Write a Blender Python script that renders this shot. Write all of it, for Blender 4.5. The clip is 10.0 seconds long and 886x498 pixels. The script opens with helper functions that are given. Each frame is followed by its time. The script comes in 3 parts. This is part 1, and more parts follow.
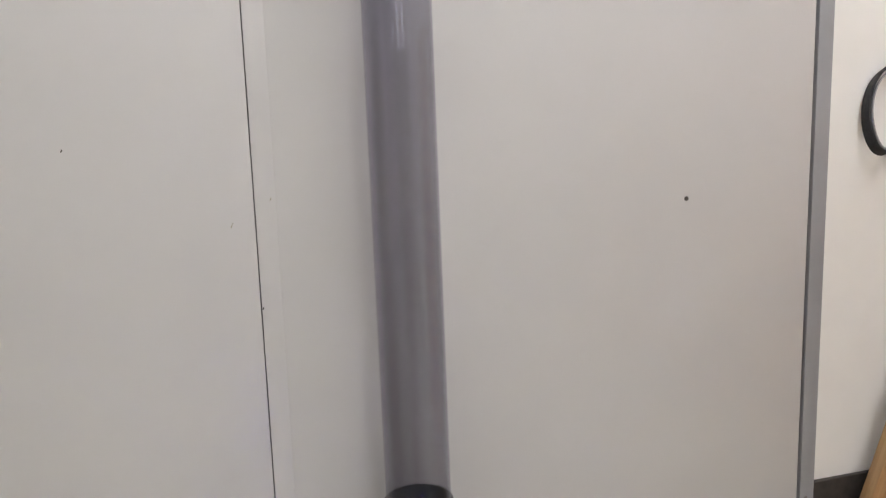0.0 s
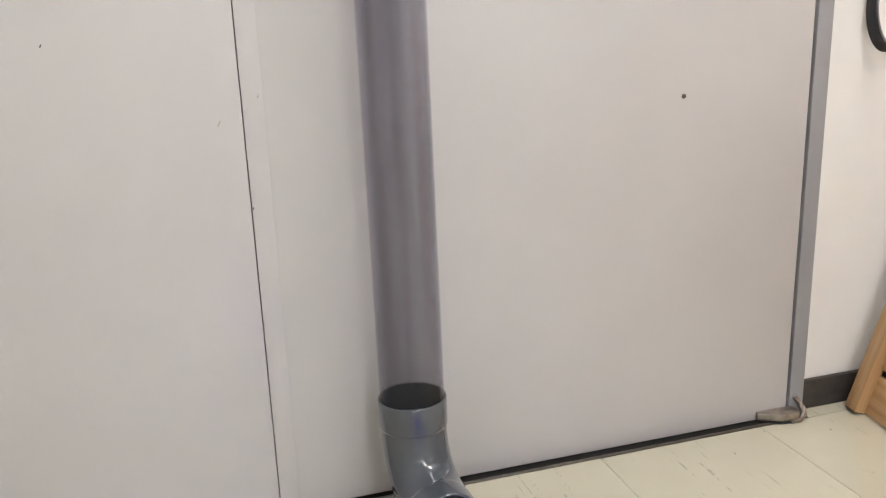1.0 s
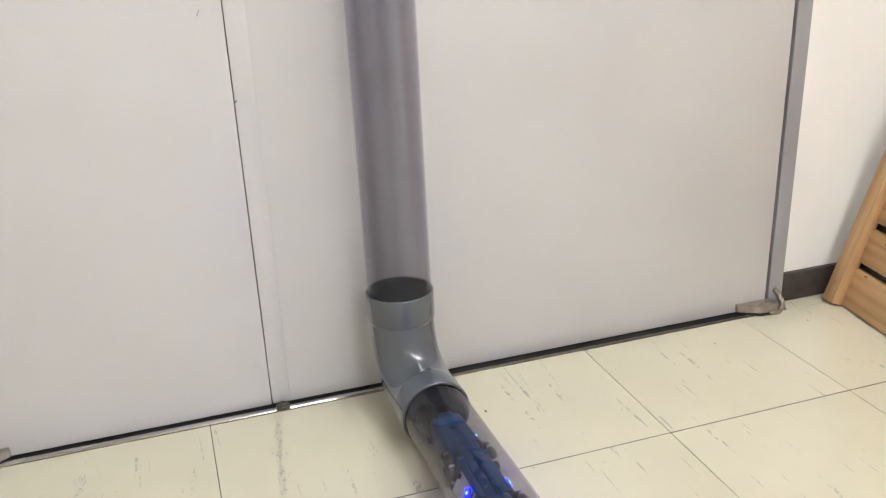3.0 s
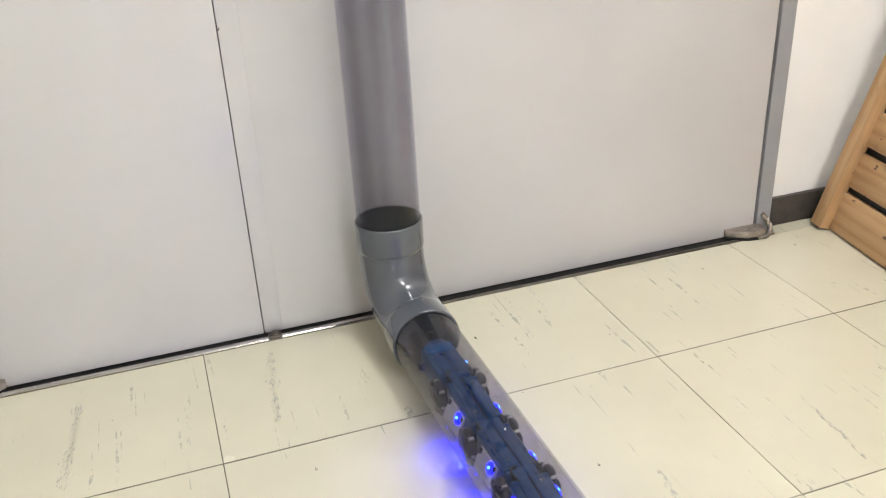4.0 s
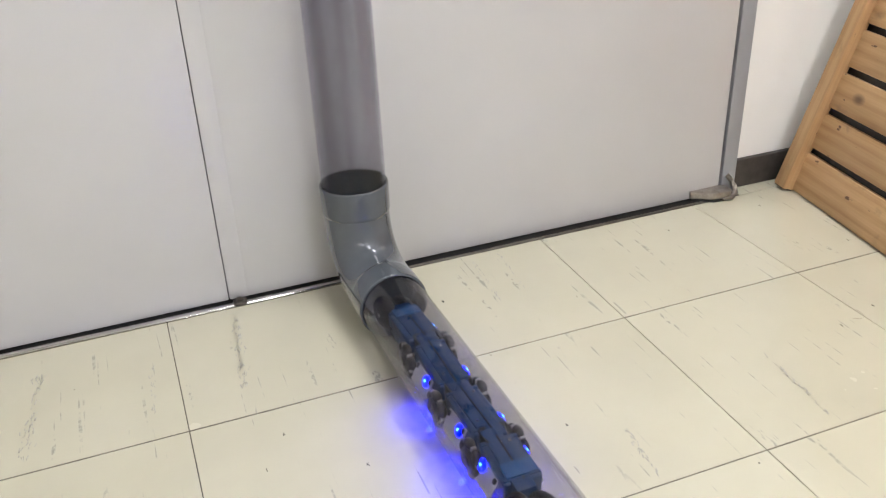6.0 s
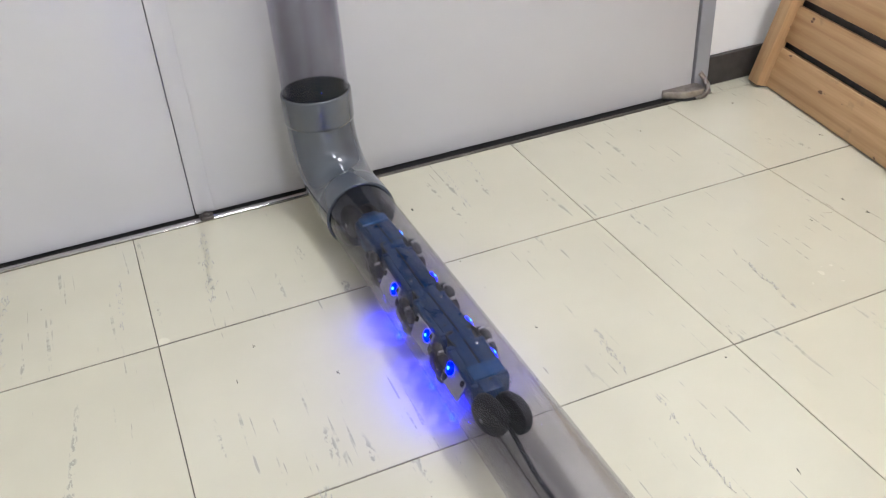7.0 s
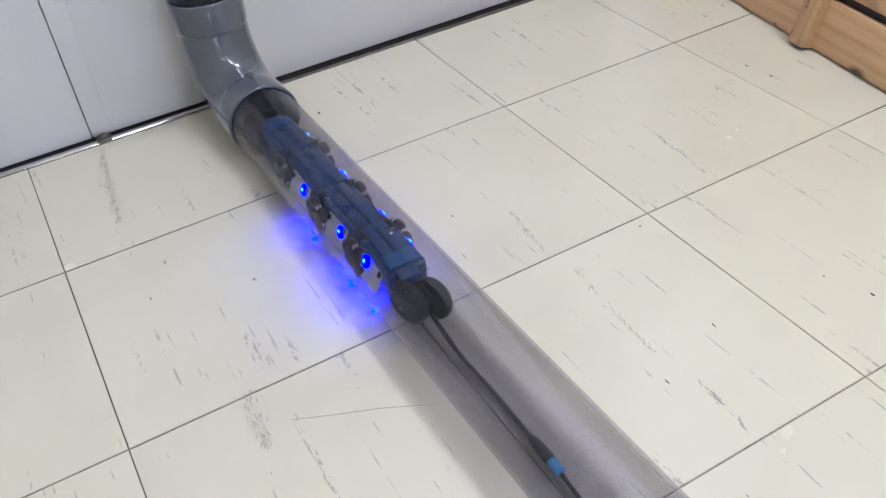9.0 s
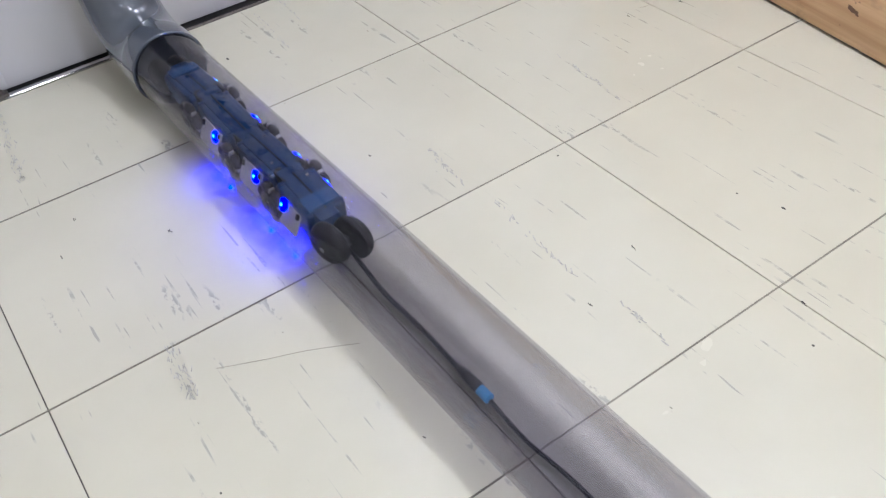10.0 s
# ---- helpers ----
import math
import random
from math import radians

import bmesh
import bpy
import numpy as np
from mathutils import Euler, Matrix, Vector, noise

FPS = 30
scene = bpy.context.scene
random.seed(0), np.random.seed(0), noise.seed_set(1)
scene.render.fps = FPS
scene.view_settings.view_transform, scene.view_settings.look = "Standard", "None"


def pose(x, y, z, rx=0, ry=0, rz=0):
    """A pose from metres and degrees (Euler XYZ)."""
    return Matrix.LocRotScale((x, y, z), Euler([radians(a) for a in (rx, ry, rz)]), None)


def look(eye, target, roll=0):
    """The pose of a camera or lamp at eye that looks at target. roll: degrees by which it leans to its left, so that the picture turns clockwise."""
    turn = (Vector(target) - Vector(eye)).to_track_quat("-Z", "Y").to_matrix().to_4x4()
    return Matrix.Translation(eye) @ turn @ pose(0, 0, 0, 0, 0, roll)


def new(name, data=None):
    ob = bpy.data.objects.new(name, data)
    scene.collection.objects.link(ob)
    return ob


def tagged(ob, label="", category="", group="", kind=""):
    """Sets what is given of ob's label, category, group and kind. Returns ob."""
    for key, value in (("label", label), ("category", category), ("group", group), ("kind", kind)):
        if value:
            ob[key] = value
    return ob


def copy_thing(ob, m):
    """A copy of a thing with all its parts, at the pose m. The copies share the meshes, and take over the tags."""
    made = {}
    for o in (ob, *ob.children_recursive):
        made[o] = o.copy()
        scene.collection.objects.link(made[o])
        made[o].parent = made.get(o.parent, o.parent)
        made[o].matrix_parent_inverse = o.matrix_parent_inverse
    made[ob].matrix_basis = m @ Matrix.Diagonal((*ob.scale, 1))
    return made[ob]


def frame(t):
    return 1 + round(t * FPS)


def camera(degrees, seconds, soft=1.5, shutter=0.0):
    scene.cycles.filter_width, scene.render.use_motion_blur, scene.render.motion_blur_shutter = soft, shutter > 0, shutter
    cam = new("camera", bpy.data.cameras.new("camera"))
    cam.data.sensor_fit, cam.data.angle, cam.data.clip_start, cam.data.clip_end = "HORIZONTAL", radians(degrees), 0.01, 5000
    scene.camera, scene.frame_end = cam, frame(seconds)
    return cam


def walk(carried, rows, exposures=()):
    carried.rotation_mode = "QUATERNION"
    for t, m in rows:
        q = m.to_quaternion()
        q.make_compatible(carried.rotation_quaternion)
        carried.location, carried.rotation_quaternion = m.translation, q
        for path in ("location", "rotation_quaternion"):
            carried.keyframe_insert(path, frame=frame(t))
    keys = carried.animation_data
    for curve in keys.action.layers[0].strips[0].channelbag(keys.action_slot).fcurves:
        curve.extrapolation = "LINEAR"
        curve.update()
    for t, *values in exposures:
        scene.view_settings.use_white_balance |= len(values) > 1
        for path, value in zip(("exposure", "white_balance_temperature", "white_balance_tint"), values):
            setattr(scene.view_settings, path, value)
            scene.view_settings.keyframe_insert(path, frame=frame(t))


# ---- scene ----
cam = camera(53.5, 10.0, soft=1.2, shutter=0.2)
# seconds, eye, target, roll
PATH = [
    (0, (0.0, -1.201, 0.745), (0.564, 0.685, 0.393), -1.9),
    (0.5, (0.006, -1.201, 0.732), (0.551, 0.671, 0.285), -1.6),
    (1, (0.012, -1.196, 0.722), (0.557, 0.65, 0.18), -2.2),
    (1.5, (0.006, -1.187, 0.705), (0.568, 0.635, 0.103), -2.1),
    (2, (0.003, -1.19, 0.704), (0.56, 0.619, 0.058), -2.3),
    (2.5, (0.002, -1.198, 0.703), (0.557, 0.597, 0.018), -2.2),
    (2.7, (0.001, -1.204, 0.698), (0.558, 0.583, -0.004), -2.3),
    (3.8, (0.002, -1.201, 0.691), (0.562, 0.524, -0.153), -2.6),
    (4, (0.006, -1.204, 0.697), (0.556, 0.506, -0.184), -2.9),
    (4.5, (0.005, -1.206, 0.694), (0.56, 0.51, -0.171), -2.9),
    (5, (0.005, -1.205, 0.695), (0.558, 0.518, -0.157), -2.7),
    (5.2, (0.004, -1.204, 0.693), (0.565, 0.514, -0.168), -2.6),
    (6.3, (0.014, -1.197, 0.685), (0.626, 0.425, -0.315), -2.3),
    (6.5, (0.025, -1.201, 0.683), (0.609, 0.405, -0.357), -3.1),
    (7, (0.032, -1.2, 0.669), (0.624, 0.35, -0.447), -3.9),
    (7.5, (0.031, -1.201, 0.658), (0.667, 0.295, -0.506), -3.7),
    (8, (0.032, -1.209, 0.651), (0.672, 0.259, -0.547), -5.0),
    (8.5, (0.04, -1.221, 0.639), (0.717, 0.23, -0.559), -5.2),
    (9, (0.047, -1.217, 0.629), (0.719, 0.178, -0.637), -6.3),
    (9.5, (0.05, -1.223, 0.622), (0.794, 0.092, -0.688), -5.7),
    (10, (0.052, -1.226, 0.611), (0.812, 0.029, -0.749), -6.1),
]
# seconds, stops, kelvin, tint
EXPOSURES = [(0, -0.48, 6450, 14), (1.0, -0.18, 6550, 14), (2.0, -0.16, 6550, 14), (2.5, 0.02, 6500, 12), (4.5, 0.16, 6500, 11), (5.2, 0.14, 6500, 11), (6.5, -0.04, 6150, 13), (7.5, -0.06, 5900, 14), (8.5, -0.11, 5700, 16), (10, -0.14, 5650, 17)]
walk(cam, [(t, look(e, g, r)) for t, e, g, r in PATH], EXPOSURES)

# ---- light ----
world = bpy.data.worlds.new("world")
world.use_nodes = True
scene.world = world
world.node_tree.nodes["Background"].inputs[0].default_value = (0.9, 0.95, 1.0, 1)
world.node_tree.nodes["Background"].inputs[1].default_value = 0.3

LAMP_POWER = 30.0          # emission of the ceiling diffusers
DAY_WATT = 12.0           # daylight in each window
LED_WATT = 0.20          # each blue diode

# ---- materials ----


def material(name):
    m = bpy.data.materials.new(name)
    m.use_nodes = True
    nt = m.node_tree
    return m, nt, nt.nodes["Principled BSDF"]


def node(nt, kind, **sets):
    n = nt.nodes.new(kind)
    for k, v in sets.items():
        n.inputs[k.replace("_", " ")].default_value = v
    return n


def ramp(nt, source, stops):
    n = nt.nodes.new("ShaderNodeValToRGB")
    e = n.color_ramp.elements
    while len(e) < len(stops):
        e.new(0.5)
    for el, (p, c) in zip(e, stops):
        el.position, el.color = p, (*c, 1) if len(c) == 3 else c
    nt.links.new(source, n.inputs[0])
    return n.outputs[0]


def mixed(nt, fac, a, b, mode="MIX"):
    n = nt.nodes.new("ShaderNodeMix")
    n.data_type, n.blend_type = "RGBA", mode
    for sock, v in ((n.inputs[0], fac), (n.inputs[6], a), (n.inputs[7], b)):
        if isinstance(v, (int, float)):
            sock.default_value = v
        elif isinstance(v, tuple):
            sock.default_value = (*v, 1)
        else:
            nt.links.new(v, sock)
    return n.outputs[2]


def place(nt, scale=(1, 1, 1), shifted=True):
    """Object coordinates, scaled, and shifted by a random amount for each object."""
    co = nt.nodes.new("ShaderNodeTexCoord").outputs["Object"]
    mp = nt.nodes.new("ShaderNodeMapping")
    mp.inputs["Scale"].default_value = scale
    nt.links.new(co, mp.inputs["Vector"])
    out = mp.outputs[0]
    if shifted:
        info = nt.nodes.new("ShaderNodeObjectInfo")
        mul = nt.nodes.new("ShaderNodeVectorMath")
        mul.operation = "MULTIPLY_ADD"
        mul.inputs[1].default_value = (37.0, 61.0, 83.0)
        nt.links.new(info.outputs["Random"], mul.inputs[0])
        nt.links.new(out, mul.inputs[2])
        out = mul.outputs[0]
    return out


def noise_of(nt, vec, scale, detail=4, rough=0.55):
    n = node(nt, "ShaderNodeTexNoise", Scale=scale, Detail=detail, Roughness=rough)
    nt.links.new(vec, n.inputs["Vector"])
    return n.outputs["Fac"]


def bumped(nt, bsdf, height, strength, distance):
    b = node(nt, "ShaderNodeBump", Strength=strength, Distance=distance)
    nt.links.new(height, b.inputs["Height"])
    nt.links.new(b.outputs[0], bsdf.inputs["Normal"])


def plain(name, colour, rough=0.5, metal=0.0, vary=0.12, scale=40, bump=0.0, coat=0.0, stretch=(1, 1, 1)):
    m, nt, b = material(name)
    v = place(nt, stretch)
    f = noise_of(nt, v, scale)
    lo = tuple(c * (1 - vary) for c in colour)
    hi = tuple(min(1, c * (1 + vary)) for c in colour)
    nt.links.new(ramp(nt, f, [(0.3, lo), (0.7, hi)]), b.inputs["Base Color"])
    g = noise_of(nt, v, scale * 0.3)
    nt.links.new(ramp(nt, g, [(0.3, (rough * 0.85,) * 3), (0.7, (min(1, rough * 1.15),) * 3)]), b.inputs["Roughness"])
    b.inputs["Metallic"].default_value = metal
    b.inputs["Coat Weight"].default_value = coat
    if bump:
        bumped(nt, b, f, bump, 0.001)
    return m


def door_paint():
    m, nt, b = material("door_paint")
    v = place(nt, shifted=False)
    cloud = noise_of(nt, v, 2.2, 3)
    base = ramp(nt, cloud, [(0.3, (0.60, 0.588, 0.595)), (0.7, (0.65, 0.638, 0.645))])
    # small chips and scuffs
    chips = ramp(nt, noise_of(nt, place(nt, (1.6, 1, 1), False), 22, 6, 0.7), [(0.745, (0, 0, 0)), (0.78, (1, 1, 1))])
    nt.links.new(mixed(nt, chips, base, (0.42, 0.39, 0.35)), b.inputs["Base Color"])
    b.inputs["Roughness"].default_value = 0.26
    b.inputs["Specular IOR Level"].default_value = 0.5
    bumped(nt, b, noise_of(nt, v, 260, 2), 0.12, 0.0006)
    return m


def floor_vinyl():
    m, nt, b = material("vinyl_tile")
    v = place(nt)
    cloud = noise_of(nt, v, 5, 3)
    base = ramp(nt, cloud, [(0.3, (0.585, 0.555, 0.428)), (0.7, (0.64, 0.609, 0.475))])
    # streaks pressed into the tile, all along one way: a broken fine pattern inside long patches
    long_v = place(nt, (1.0, 0.12, 1.0))
    patch = ramp(nt, noise_of(nt, long_v, 52, 1), [(0.70, (0, 0, 0)), (0.75, (1, 1, 1))])
    crumb = ramp(nt, noise_of(nt, place(nt, (1, 0.45, 1)), 190, 3, 0.6), [(0.50, (0, 0, 0)), (0.58, (1, 1, 1))])
    streak = mixed(nt, 1.0, patch, crumb, "MULTIPLY")
    base = mixed(nt, streak, base, (0.40, 0.385, 0.325))
    # short dark dashes
    dash = ramp(nt, noise_of(nt, place(nt, (1.0, 0.10, 1.0)), 125, 2), [(0.742, (0, 0, 0)), (0.775, (1, 1, 1))])
    base = mixed(nt, dash, base, (0.41, 0.39, 0.33))
    # long hair-thin grey lines, broken up
    hair = ramp(nt, noise_of(nt, place(nt, (1.0, 0.035, 1.0)), 170, 1), [(0.70, (0, 0, 0)), (0.73, (1, 1, 1))])
    broken = ramp(nt, noise_of(nt, v, 60, 3), [(0.45, (0, 0, 0)), (0.6, (0.75, 0.75, 0.75))])
    base = mixed(nt, mixed(nt, 1.0, hair, broken, "MULTIPLY"), base, (0.36, 0.35, 0.30))
    # scattered dark specks
    speck = ramp(nt, noise_of(nt, place(nt, (1, 0.6, 1)), 70, 2), [(0.775, (0, 0, 0)), (0.79, (1, 1, 1))])
    base = mixed(nt, speck, base, (0.09, 0.085, 0.075))
    nt.links.new(base, b.inputs["Base Color"])
    rough = noise_of(nt, v, 9, 4)
    nt.links.new(ramp(nt, rough, [(0.3, (0.17,) * 3), (0.75, (0.28,) * 3)]), b.inputs["Roughness"])
    b.inputs["Coat Weight"].default_value = 0.7      # floor wax
    b.inputs["Coat Roughness"].default_value = 0.05
    bumped(nt, b, noise_of(nt, v, 14, 3), 0.06, 0.004)
    return m


def pine():
    m, nt, b = material("pine_wood")
    v = place(nt, (1, 1, 1))
    wob = noise_of(nt, place(nt, (0.9, 6, 6)), 5, 3)
    rings = node(nt, "ShaderNodeTexWave", Scale=9.0, Distortion=5.0, Detail=3.0)
    rings.bands_direction = "Z"
    nt.links.new(place(nt, (0.12, 1.6, 1.6)), rings.inputs["Vector"])
    grain = ramp(nt, rings.outputs["Fac"], [(0.0, (0.50, 0.27, 0.115)), (0.35, (0.60, 0.36, 0.165)), (1.0, (0.68, 0.43, 0.215))])
    fine = noise_of(nt, place(nt, (0.04, 1, 1)), 260, 4)
    col = mixed(nt, 0.30, grain, ramp(nt, fine, [(0.35, (0.36, 0.20, 0.08)), (0.65, (0.70, 0.48, 0.26))]))
    col = mixed(nt, 0.40, col, ramp(nt, wob, [(0.3, (0.45, 0.265, 0.11)), (0.7, (0.70, 0.48, 0.26))]))
    knots = node(nt, "ShaderNodeTexVoronoi", Scale=9.0)
    nt.links.new(place(nt, (0.8, 1, 1.3)), knots.inputs["Vector"])
    k = ramp(nt, knots.outputs["Distance"], [(0.07, (1, 1, 1)), (0.15, (0, 0, 0))])
    col = mixed(nt, k, col, (0.11, 0.06, 0.035))
    pin = ramp(nt, noise_of(nt, place(nt, (0.5, 1, 1)), 75, 2), [(0.71, (0, 0, 0)), (0.75, (1, 1, 1))])
    col = mixed(nt, pin, col, (0.16, 0.085, 0.045))
    grime = ramp(nt, noise_of(nt, place(nt, (0.6, 1, 1)), 24, 4), [(0.62, (0, 0, 0)), (0.74, (0.6, 0.6, 0.6))])
    col = mixed(nt, grime, col, (0.24, 0.16, 0.085))
    info = nt.nodes.new("ShaderNodeObjectInfo")
    col = mixed(nt, 0.5, col, ramp(nt, info.outputs["Random"], [(0.0, (0.78, 0.74, 0.68)), (1.0, (1.0, 1.0, 1.0))]), "MULTIPLY")
    nt.links.new(col, b.inputs["Base Color"])
    b.inputs["Roughness"].default_value = 0.55
    bumped(nt, b, fine, 0.2, 0.001)
    return m


def clear_plastic(name, tint):
    """Clear plastic: tinted see-through, gloss by Fresnel, and a little haze from scuffs."""
    m, nt, b = material(name)
    clear = nt.nodes.new("ShaderNodeBsdfTransparent")
    haze = node(nt, "ShaderNodeBsdfDiffuse", Color=(0.55, 0.54, 0.58, 1))
    gloss = node(nt, "ShaderNodeBsdfGlossy", Color=(1, 1, 1, 1))
    v = place(nt, (1, 1, 0.05), False)
    streak = noise_of(nt, v, 70, 4)
    # drawing lines along the pipe
    lines = noise_of(nt, place(nt, (1, 1, 0.02), False), 38, 3)
    nt.links.new(ramp(nt, lines, [(0.32, tuple(c * 0.93 for c in tint)), (0.68, tuple(min(1, c * 1.08) for c in tint))]), clear.inputs["Color"])
    nt.links.new(ramp(nt, streak, [(0.3, (0.012,) * 3), (0.7, (0.05,) * 3)]), gloss.inputs["Roughness"])
    scuff = ramp(nt, streak, [(0.5, (0.001,) * 3), (0.62, (0.006,) * 3), (0.75, (0.03,) * 3)])
    one = nt.nodes.new("ShaderNodeMixShader")
    nt.links.new(scuff, one.inputs[0])
    nt.links.new(clear.outputs[0], one.inputs[1])
    nt.links.new(haze.outputs[0], one.inputs[2])
    facing = node(nt, "ShaderNodeLayerWeight", Blend=0.5)
    power = nt.nodes.new("ShaderNodeMath")
    power.operation = "POWER"
    power.inputs[1].default_value = 4.6
    nt.links.new(facing.outputs["Facing"], power.inputs[0])
    fres = nt.nodes.new("ShaderNodeMath")
    fres.operation = "MULTIPLY_ADD"
    fres.inputs[1].default_value, fres.inputs[2].default_value = 0.72, 0.024
    nt.links.new(power.outputs[0], fres.inputs[0])
    two = nt.nodes.new("ShaderNodeMixShader")
    nt.links.new(fres.outputs[0], two.inputs[0])
    nt.links.new(one.outputs[0], two.inputs[1])
    nt.links.new(gloss.outputs[0], two.inputs[2])
    out = nt.nodes["Material Output"]
    nt.links.new(two.outputs[0], out.inputs["Surface"])
    nt.nodes.remove(b)
    return m


def glow(name, colour, power):
    m, nt, b = material(name)
    b.inputs["Base Color"].default_value = (*colour, 1)
    b.inputs["Emission Color"].default_value = (*colour, 1)
    b.inputs["Emission Strength"].default_value = power
    return m


DOOR = door_paint()
TILE = floor_vinyl()
PINE = pine()
CLEAR = clear_plastic("clear_pvc", (0.700, 0.694, 0.742))
CLEAR_BORE = clear_plastic("clear_pvc_bore", (0.985, 0.985, 0.985))
WALL = plain("wall_paint", (0.90, 0.885, 0.86), 0.7, vary=0.03, scale=6, bump=0.05)
FRAME = plain("frame_paint", (0.36, 0.365, 0.39), 0.4, vary=0.05, scale=12)
GROUT = plain("joint_dirt", (0.10, 0.085, 0.065), 0.8, vary=0.3, scale=90)
SKIRT = plain("dark_vinyl", (0.045, 0.038, 0.034), 0.45, vary=0.25, scale=50)
# black rubber, also used to colour in the shade under the doors
SEAL_AND_SHADE = plain("black_seal_and_shade", (0.012, 0.011, 0.01), 0.6)
STEEL = plain("steel", (0.58, 0.57, 0.55), 0.26, metal=1.0, vary=0.12, scale=70, stretch=(0.1, 1, 1))
WORN = plain("worn_steel", (0.40, 0.36, 0.32), 0.36, metal=0.9, vary=0.3, scale=60, bump=0.15)
SHADED_WORN = plain("shaded_worn_steel", (0.12, 0.105, 0.09), 0.45, metal=0.6, vary=0.3, scale=50, bump=0.1)
ELBOW = plain("grey_pvc", (0.064, 0.075, 0.094), 0.035, vary=0.05, scale=30, coat=1.0)
BLUE = plain("blue_resin", (0.005, 0.040, 0.135), 0.30, vary=0.2, scale=120, bump=0.12, stretch=(1, 1, 4))
CAPBLUE = plain("bright_blue_resin", (0.009, 0.080, 0.24), 0.32, vary=0.15, scale=120)
BLACK = plain("black_resin", (0.012, 0.012, 0.013), 0.45, vary=0.3, scale=90)
RUBBER = plain("black_rubber", (0.009, 0.0085, 0.0085), 0.55, vary=0.3, scale=150)
ROLLER = plain("roller_rubber", (0.03, 0.028, 0.026), 0.5, vary=0.3, scale=90)
DULL = plain("dull_metal", (0.36, 0.35, 0.34), 0.5, metal=0.5, vary=0.2)
METAL = plain("bright_metal", (0.66, 0.65, 0.63), 0.22, metal=1.0)
WHITE = plain("white_plate", (0.52, 0.52, 0.55), 0.5, vary=0.05, scale=60)
CONNECT = plain("blue_connector", (0.05, 0.26, 0.52), 0.45)
STRAP = plain("woven_strap", (0.022, 0.022, 0.025), 0.75, vary=0.3, scale=300, bump=0.3)
STRAP_EDGE = plain("strap_edge", (0.30, 0.30, 0.31), 0.6, vary=0.2, scale=200)
CEIL = plain("ceiling_board", (0.75, 0.74, 0.71), 0.8, vary=0.05, scale=30)
TUBE = glow("lamp_diffuser", (0.945, 0.95, 0.955), LAMP_POWER)
LED = glow("blue_diode", (0.0008, 0.0012, 1.0), 24.0)
CORE = glow("diode_core", (0.05, 0.32, 1.0), 16.0)
HOLE = plain("bare_hole", (0.06, 0.05, 0.045), 0.7)

# ---- mesh helpers ----


def box(bm, size, at=(0, 0, 0), bevel=0.0, m=None, seg=2):
    res = bmesh.ops.create_cube(bm, size=1.0)
    vs = res["verts"]
    bmesh.ops.scale(bm, vec=size, verts=vs)
    if bevel:
        es = list({e for v in vs for e in v.link_edges})
        out = bmesh.ops.bevel(bm, geom=es, offset=bevel, segments=seg, profile=0.5, affect="EDGES")
        vs = list({v for f in out["faces"] for v in f.verts} | {v for v in vs if v.is_valid})
    mat = Matrix.Translation(at)
    if m is not None:
        mat = m @ mat
    bmesh.ops.transform(bm, matrix=mat, verts=vs)
    return vs


def lathe(bm, profile, m=None, seg=32, closed=False):
    """Turn (radius, height) pairs round z."""
    rings = []
    for r, h in profile:
        ring = []
        for i in range(seg):
            a = 2 * math.pi * i / seg
            p = Vector((r * math.cos(a), r * math.sin(a), h))
            ring.append(bm.verts.new(m @ p if m is not None else p))
        rings.append(ring)
    pairs = list(zip(rings, rings[1:]))
    if closed:
        pairs.append((rings[-1], rings[0]))
    for a, b in pairs:
        for i in range(seg):
            j = (i + 1) % seg
            bm.faces.new((a[i], a[j], b[j], b[i]))
    if not closed:
        for ring, flip in ((rings[0], True), (rings[-1], False)):
            bm.faces.new(ring[::-1] if flip else ring)
    return rings


def sweep(bm, points, radii, seg=40, side=Vector((1, 0, 0)), caps=False):
    """A tube along points with a radius at each, its frame kept to one side direction."""
    rings = []
    n = len(points)
    for i, p in enumerate(points):
        t = (points[min(i + 1, n - 1)] - points[max(i - 1, 0)]).normalized()
        u = (side - t * side.dot(t)).normalized()
        w = t.cross(u)
        rings.append([bm.verts.new(p + radii[i] * (math.cos(2 * math.pi * k / seg) * u + math.sin(2 * math.pi * k / seg) * w)) for k in range(seg)])
    for a, b in zip(rings, rings[1:]):
        for k in range(seg):
            j = (k + 1) % seg
            bm.faces.new((a[k], a[j], b[j], b[k]))
    if caps:
        bm.faces.new(rings[0][::-1])
        bm.faces.new(rings[-1])
    return rings


def prism(bm, outline, z0, z1, bevel=0.0):
    lo = [bm.verts.new((x, y, z0)) for x, y in outline]
    hi = [bm.verts.new((x, y, z1)) for x, y in outline]
    n = len(outline)
    bm.faces.new(lo[::-1])
    bm.faces.new(hi)
    for i in range(n):
        j = (i + 1) % n
        bm.faces.new((lo[i], lo[j], hi[j], hi[i]))
    bmesh.ops.recalc_face_normals(bm, faces=bm.faces[:])
    if bevel:
        bmesh.ops.bevel(bm, geom=bm.edges[:], offset=bevel, segments=2, profile=0.5, affect="EDGES")


def finish(name, bm, mat, smooth=False, recalc=True):
    if recalc:
        bmesh.ops.recalc_face_normals(bm, faces=bm.faces[:])
    me = bpy.data.meshes.new(name)
    bm.to_mesh(me)
    bm.free()
    me.materials.append(mat)
    if smooth:
        me.shade_smooth()
        me.set_sharp_from_angle(angle=radians(38))
    return me


